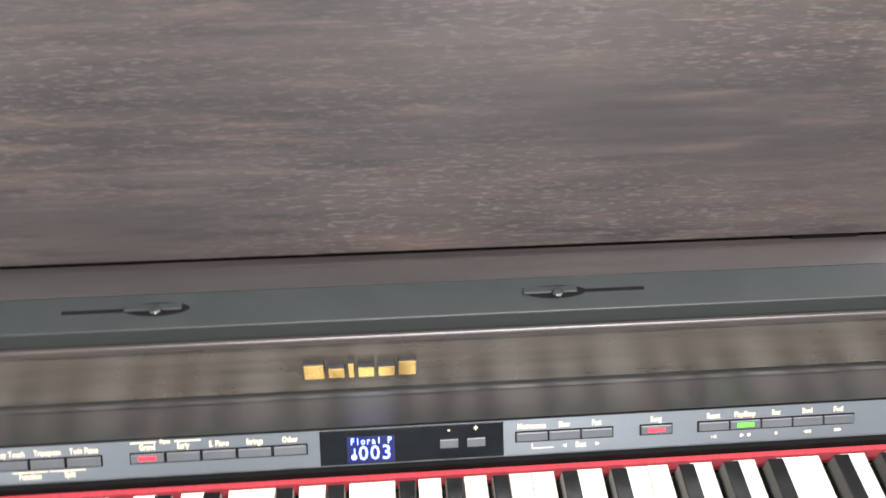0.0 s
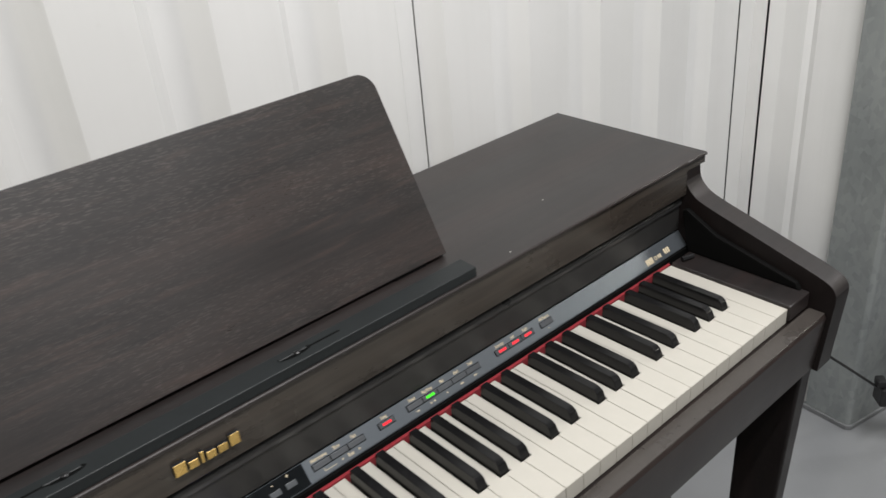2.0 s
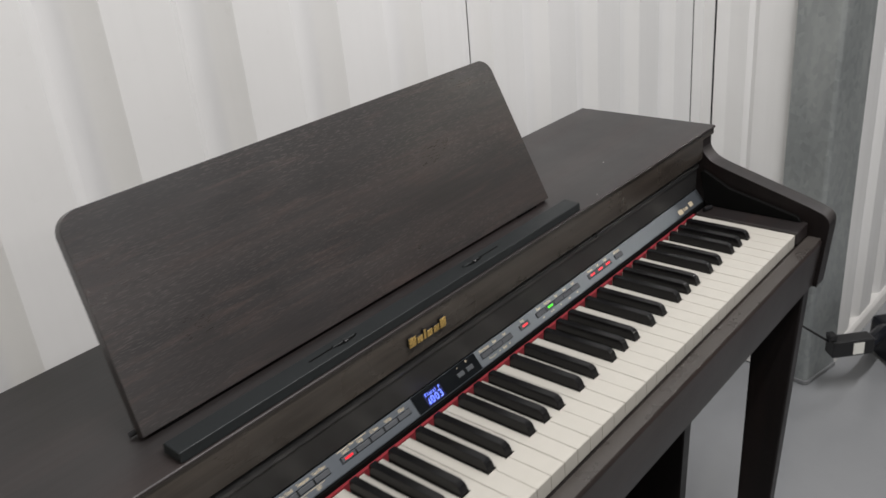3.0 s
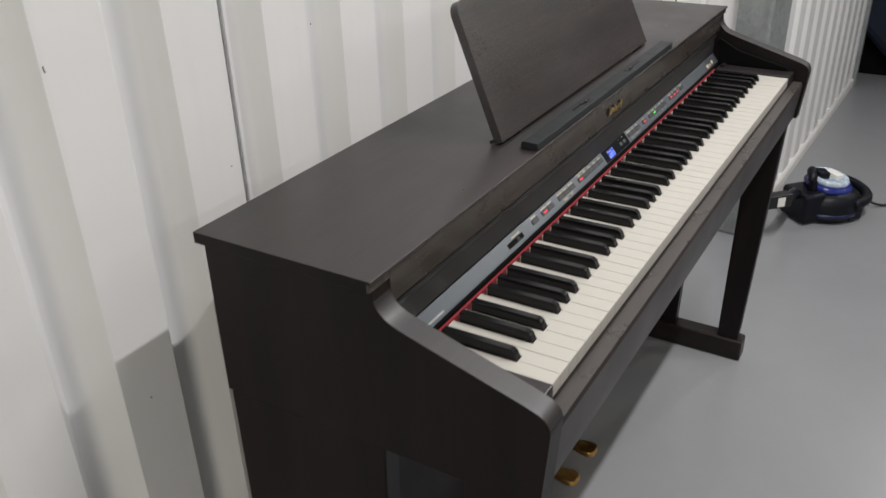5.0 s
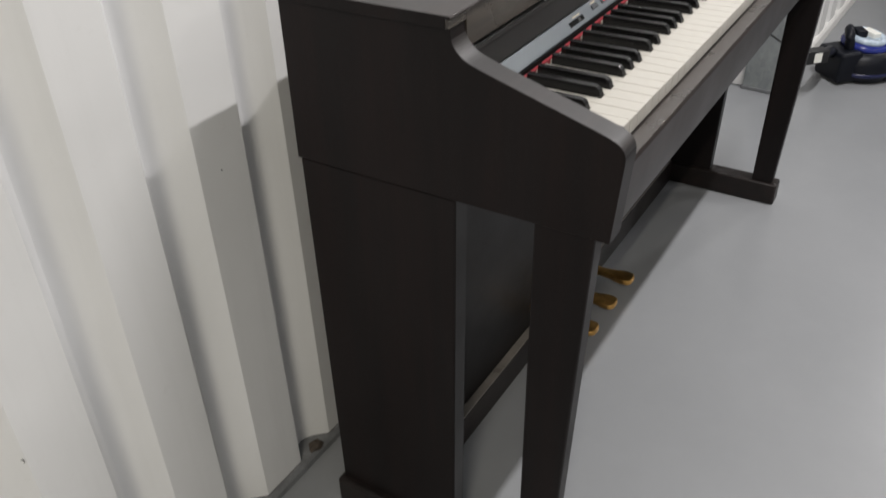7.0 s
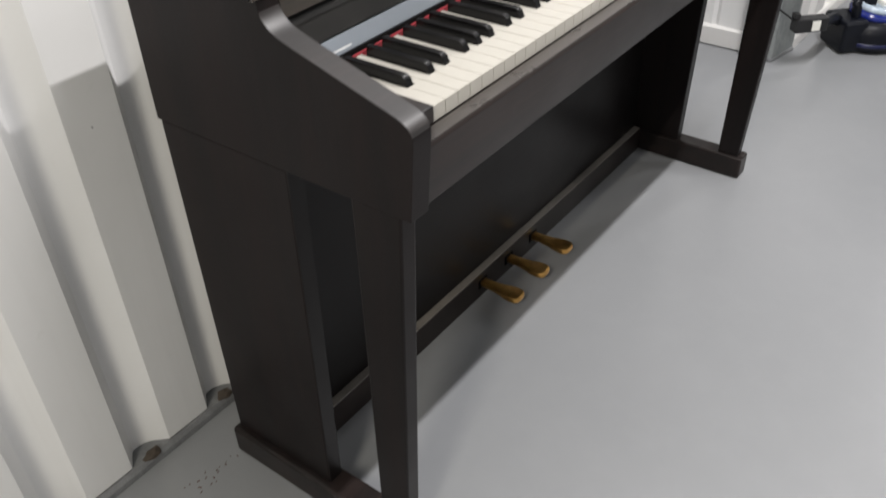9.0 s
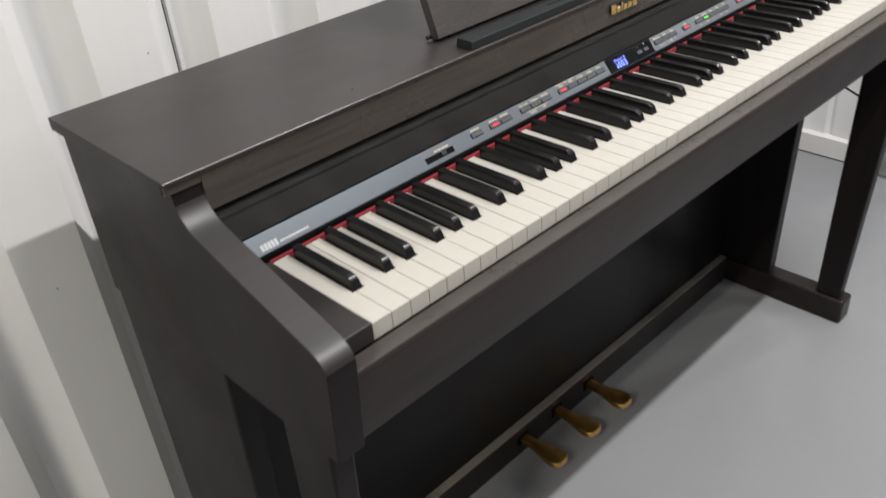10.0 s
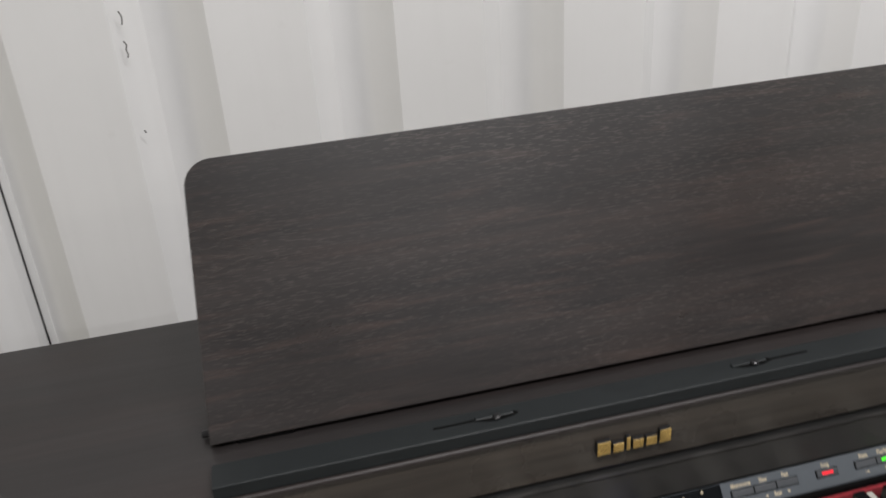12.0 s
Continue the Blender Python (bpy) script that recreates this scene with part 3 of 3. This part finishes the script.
for bx, way in ((0.8788, -1), (0.8984, 1)):
    arrow_on(bx - 0.001, 0.0085, way)
    arrow_on(bx + 0.001, 0.0085, way)
part("printed_dot", moved(lathe([(0.0007, 0), (0.0007, 0.0002)], 12), on_panel(1.011, 0.0085)), PRINT, panel)

# volume slider
bar_on(0.2320, 0.2770, 0.0128, 0.0072, 0.0006, GAP)
part("slider_knob", moved(box(0.2555, 0.2635, 0.0105, 0.0151, 0, 0.003, 0.0005), on_panel(0, 0)), BLACK, panel)
for q in range(3):
    bar_on(0.249 + q * 0.006, 0.2535 + q * 0.006, 0.0192, 0.0016)
bar_on(0.2665, 0.272, 0.0192, 0.0016)

# model name and maker's symbols as bars
for q in range(5):
    bar_on(0.0005 + q * 0.0042, 0.0038 + q * 0.0042, 0.0105, 0.0072, material=PRINT_PALE)
for q in range(11):
    bar_on(0.0235 + q * 0.0033, 0.0258 + q * 0.0033, 0.0092, 0.0024, material=PRINT_PALE)
for q in range(4):
    bar_on(1.190 + q * 0.0034, 1.1928 + q * 0.0034, 0.0105, 0.0075)
part("printed_ring", moved(lathe([(0.0026, 0), (0.0026, 0.0002), (0.0014, 0.0002), (0.0014, 0)], 16), on_panel(1.2085, 0.0105)), PRINT, panel)
for q in range(2):
    bar_on(1.213 + q * 0.0035, 1.2158 + q * 0.0035, 0.0105, 0.0045)
for q in range(3):
    bar_on(1.2265 + q * 0.0038, 1.2295 + q * 0.0038, 0.0118, 0.0068)

# display window
window = part("display_window", moved(box(0.5838, 0.6920, 0.0044, 0.0252, -0.0005, 0.0006, 0.0004, 1), on_panel(0, 0)), GLASS, piano, "glossy black display window")
part("lcd", moved(box(0.5995, 0.6275, 0.0052, 0.0208, 0.0005, 0.0008), on_panel(0, 0)), LCD_BACK, window, "blue backlit display")
for words, start, pitch, s, size, narrow in (("Floral P", 0.6028, 0.0031, 0.0180, 0.0054, 0.92), ("003", 0.6090, 0.0068, 0.0106, 0.0122, 0.98)):
    for i, sign in enumerate(words):
        if sign != " ":
            mesh = letters(sign, size, LCD_INK, narrow)
            mesh.transform(on_panel(start + i * pitch, s, 0.00095))
            attach("digit", mesh, window)
part("lcd_dot", moved(lathe([(0.0017, 0), (0.0017, 0.0002)], 12), on_panel(0.6035, 0.0088, 0.0008)), LCD_INK, window)
part("lcd_stroke", moved(box(0.6035, 0.6043, 0.0088, 0.0138, 0.0008, 0.001), on_panel(0, 0)), LCD_INK, window)
for bx in (0.6595, 0.6755):
    button(bx, 0.0138, wide=0.58)
for bx, mark in ((0.6595, "-"), (0.6755, "+")):
    mesh = letters(mark, 0.006, PRINT, 0.9)
    mesh.transform(on_panel(bx, 0.0222, 0.0008))
    attach("lettering", mesh, window)

# ---- pedals ----
for x in (0.515, 0.6165, 0.718):
    half = rounded([(0.0095, 0.0), (0.0100, 0.030), (0.0140, 0.052), (0.0185, 0.066), (0.0202, 0.080), (0.0185, 0.092), (0.0115, 0.098), (0.003, 0.0988)], 1)
    shape = [(a, -b) for a, b in half] + [(-a, -b) for a, b in half[::-1]]
    pedal = part("pedal", moved(prism(shape, -0.0065, 0.0065, "z", 0.003, 3), pose(0, 0, 0, -1, 0, 0)), BRASS, piano, "worn brass pedal", at=(x, 0.2896, 0.0370), smooth=True)
    part("pedal_slot", box(-0.015, 0.015, -0.0008, 0.004, -0.012, 0.010), GAP, pedal, at=(x, 0.2896, 0.0370))

# ---- keys ----
W = 1.2225 / 52
BLACKS = {0: -0.0028, 1: 0.0028, 3: -0.0036, 4: 0.0, 5: 0.0036}  # shift of the black key right of each white key of an octave
HALF = 0.0069


def white_key(left, right):
    """left, right: where the neighbouring black keys cut in, or None."""
    a, b, g = 0.00018, W - 0.00018, 0.0505
    pts = [(a, 0), (b, 0)]
    pts += [(b, g), (W + right - HALF, g), (W + right - HALF, 0.1540)] if right is not None else [(b, 0.1540)]
    pts += [(left + HALF, 0.1540), (left + HALF, g), (a, g)] if left is not None else [(a, 0.1540)]
    bm = prism(pts, K - 0.0185, K, "z")
    edges = [e for e in bm.edges if all(v.co.z > K - 0.001 for v in e.verts) or (all(v.co.y < 0.001 for v in e.verts) and abs(e.verts[0].co.z - e.verts[1].co.z) > 0.01)]
    bmesh.ops.bevel(bm, geom=edges, offset=0.0004, segments=2, affect="EDGES")
    return to_mesh(bm, IVORY)


def black_key():
    f, t = 0.0056, 0.0046
    bm = bmesh.new()
    sec = [(0.0515, K - 0.006, f), (0.0515, K + 0.001, f), (0.0545, K + 0.0085, t + 0.0003), (0.0580, K + 0.0116, t - 0.0002), (0.0630, K + 0.0122, t), (0.1470, K + 0.0118, t)]
    left = [bm.verts.new((-h, y, z)) for y, z, h in sec]
    right = [bm.verts.new((h, y, z)) for y, z, h in sec]
    lb, rb = bm.verts.new((-f, 0.1470, K - 0.006)), bm.verts.new((f, 0.1470, K - 0.006))
    for i in range(len(sec) - 1):
        bm.faces.new((left[i], right[i], right[i + 1], left[i + 1]))
    bm.faces.new((*left, lb))
    bm.faces.new((*right[::-1], rb))
    bm.faces.new((left[-1], right[-1], rb, lb))
    bmesh.ops.recalc_face_normals(bm, faces=bm.faces)
    bevelled(bm, 0.0005, 2, 25)
    return to_mesh(bm, EBONY)


shapes, EBONY_MESH = {}, black_key()
for i in range(52):
    note = (i - 2) % 7
    right = BLACKS.get(note) if i < 51 else None
    left = BLACKS.get((note - 1) % 7) if i > 0 else None
    if (left, right) not in shapes:
        shapes[left, right] = white_key(left, right)
    attach("white_key", shapes[left, right], piano, at=(i * W, 0, random.uniform(-0.0002, 0.0001)))
    if right is not None:
        attach("black_key", EBONY_MESH, piano, at=((i + 1) * W + right, 0, random.uniform(-0.0002, 0.0002)))

# ---- things in the corridor ----
vac = thing("vacuum_cleaner", (2.288, -0.03, 0), "black and blue canister vacuum cleaner on the grey floor", "vacuum cleaner")
VP = pose(0, 0, 0, 0, 0, -42) @ Matrix.Diagonal((0.80, 0.86, 1.04, 1))


def vac_part(name, bm, material, label="", smooth=True):
    return part(name, moved(bm, VP), material, vac, label, at=(2.288, -0.03, 0), smooth=smooth)


vac_part("body", lathe([(0.085, 0.004), (0.114, 0.008), (0.124, 0.03), (0.123, 0.062), (0.112, 0.084), (0.094, 0.096), (0.02, 0.1)], 40, 1.1, 0.97), VAC_BLACK)
vac_part("bumper", moved(lathe([(0.118, 0.0), (0.1265, 0.003), (0.1265, 0.014), (0.118, 0.018)], 40, 1.1, 0.97), pose(0, 0, 0.022)), VAC_NAVY, "navy bumper band")
vac_part("blue_ring", moved(lathe([(0.07, 0), (0.092, 0.004), (0.094, 0.014), (0.086, 0.024), (0.07, 0.026)], 36, 1.08, 0.98), pose(0.0, 0.01, 0.094, 5, 4, 0)), VAC_BLUE, "glossy blue ring")
vac_part("dust_cap", moved(lathe([(0.078, 0), (0.081, 0.008), (0.076, 0.018), (0.066, 0.02), (0.06, 0.012), (0.005, 0.012)], 36, 1.05, 0.96), pose(0.0, 0.01, 0.118, 5, 4, 0)), VAC_WHITE, "frosted pale cap")
vac_part("cap_block", bevelled(moved(box(0.0, 0.045, -0.035, 0.03, 0, 0.018), pose(0.0, 0.01, 0.128, 5, 4, 12)), 0.004), LABEL_WHITE, "pale cap insert", smooth=False)
vac_part("latch", bevelled(moved(box(-0.06, -0.01, -0.022, 0.03, 0, 0.024), pose(0.0, 0.01, 0.128, 5, 4, -10)), 0.006), VAC_BLACK, smooth=False)
vac_part("handle", tube([(0.05, -0.105, 0.058), (0.125, -0.088, 0.066), (0.165, -0.04, 0.07), (0.168, 0.035, 0.078), (0.125, 0.088, 0.086), (0.05, 0.10, 0.088)], 0.0175, 12), VAC_BLACK, "grey-black carrying handle loop")
vac_part("tail", bevelled(prism([(0.02, -0.118), (0.09, -0.108), (0.145, -0.066), (0.17, -0.02), (0.17, 0.02), (0.145, 0.066), (0.09, 0.102), (0.02, 0.11)], 0.008, 0.046, "z"), 0.006), VAC_BLACK, smooth=False)
vac_part("hose_neck", tube([(-0.10, -0.02, 0.09), (-0.105, -0.015, 0.14), (-0.085, 0.02, 0.155), (-0.05, 0.05, 0.13)], 0.019, 10), VAC_BLACK)
vac_part("nose", bevelled(box(-0.175, -0.07, -0.075, 0.075, 0.006, 0.105), 0.014, 3), VAC_BLACK, smooth=False)
vac_part("lead", tube([(0.17, 0.0, 0.05), (0.225, -0.02, 0.02), (0.29, -0.035, 0.006), (0.36, 0.0, 0.006), (0.47, 0.03, 0.006), (0.8, 0.02, 0.006)], 0.0045, 8), BLACK)
# the boxed adapter hangs on its taut cable above the nose
PACK = pose(1.950, 0.130, 0.125, 0, 0, -44)
boxed = part("power_pack", moved(bevelled(box(0, 0.104, -0.02, 0.02, 0, 0.043), 0.004), PACK), BLACK, vac, "black boxed adapter with a white label")
part("plate", moved(box(0.050, 0.077, -0.0212, -0.0204, 0.006, 0.037), PACK), LABEL_WHITE, boxed, "white paper label")
part("clip", moved(bevelled(box(-0.006, 0.012, -0.012, 0.012, 0.043, 0.060), 0.003), PACK), BLACK, boxed)
part("pack_lead", tube([(2.018, 0.062, 0.145), (2.085, 0.055, 0.138), (2.16, 0.06, 0.11), (2.20, 0.045, 0.085)], 0.017, 10), VAC_BLACK, vac)
tagged(part("mains_cable", tube([(1.40, 0.46, 0.60), (1.66, 0.42, 0.46), (1.80, 0.33, 0.33), (1.89, 0.22, 0.235), (1.953, 0.133, 0.160)], 0.003, 8, 10), BLACK), "thin black cable hanging from behind the piano", "cable")

bale = thing("covered_bale", (4.6, -0.2, 0), "large dark navy fabric bulk in deep shade", "bale")
part("cover", prism([(-1.2, 0.02), (-0.12, 0.02), (0.46, 0.56), (0.46, 1.7), (-1.2, 1.7)], 4.0, 5.4, bevel=0.05, steps=3), NAVY, bale)
# black block added for the darkness beyond the corridor
part("dark_backdrop", box(4.12, 5.3, -1.1, 1.2, 0.0, 2.4, 0.01), GAP, bale)

# brown clumps for the open rib hollows, then small debris and floor marks
for x, y in ((-0.19, 0.51), (-0.02, 0.513)):
    bm = bmesh.new()
    bmesh.ops.create_icosphere(bm, subdivisions=2, radius=1)
    for v in bm.verts:
        d = 1 + 0.5 * noise.noise(v.co * 2.3 + Vector((x * 50, y, 0)))
        v.co = Vector((x + 0.017 * v.co.x * d, y + 0.011 * v.co.y * d, 0.02 + max(0.009 * v.co.z * d, -0.001)))
    tagged(part("grit", bm, CLUMP), "small brown clump standing for the open rib hollow at the wall's foot", "debris", group="grit along the wall")
for i in range(26):
    u = random.random()
    x, y = -0.235 + 0.14 * u + random.gauss(0, 0.006), 0.412 - 0.010 * u + random.gauss(0, 0.009)
    long = random.uniform(0.001, 0.0042)
    bm = moved(prism([(-long, -0.0006), (long * 0.3, -0.0011), (long, 0.0003), (-long * 0.2, 0.0009)], 0.0, 0.0005, "z"), pose(x, y, 0, 0, 0, random.uniform(0, 80)))
    tagged(part("floor_chip", bm, RUST), "small reddish chip in the floor paint", "debris", group="floor chips")
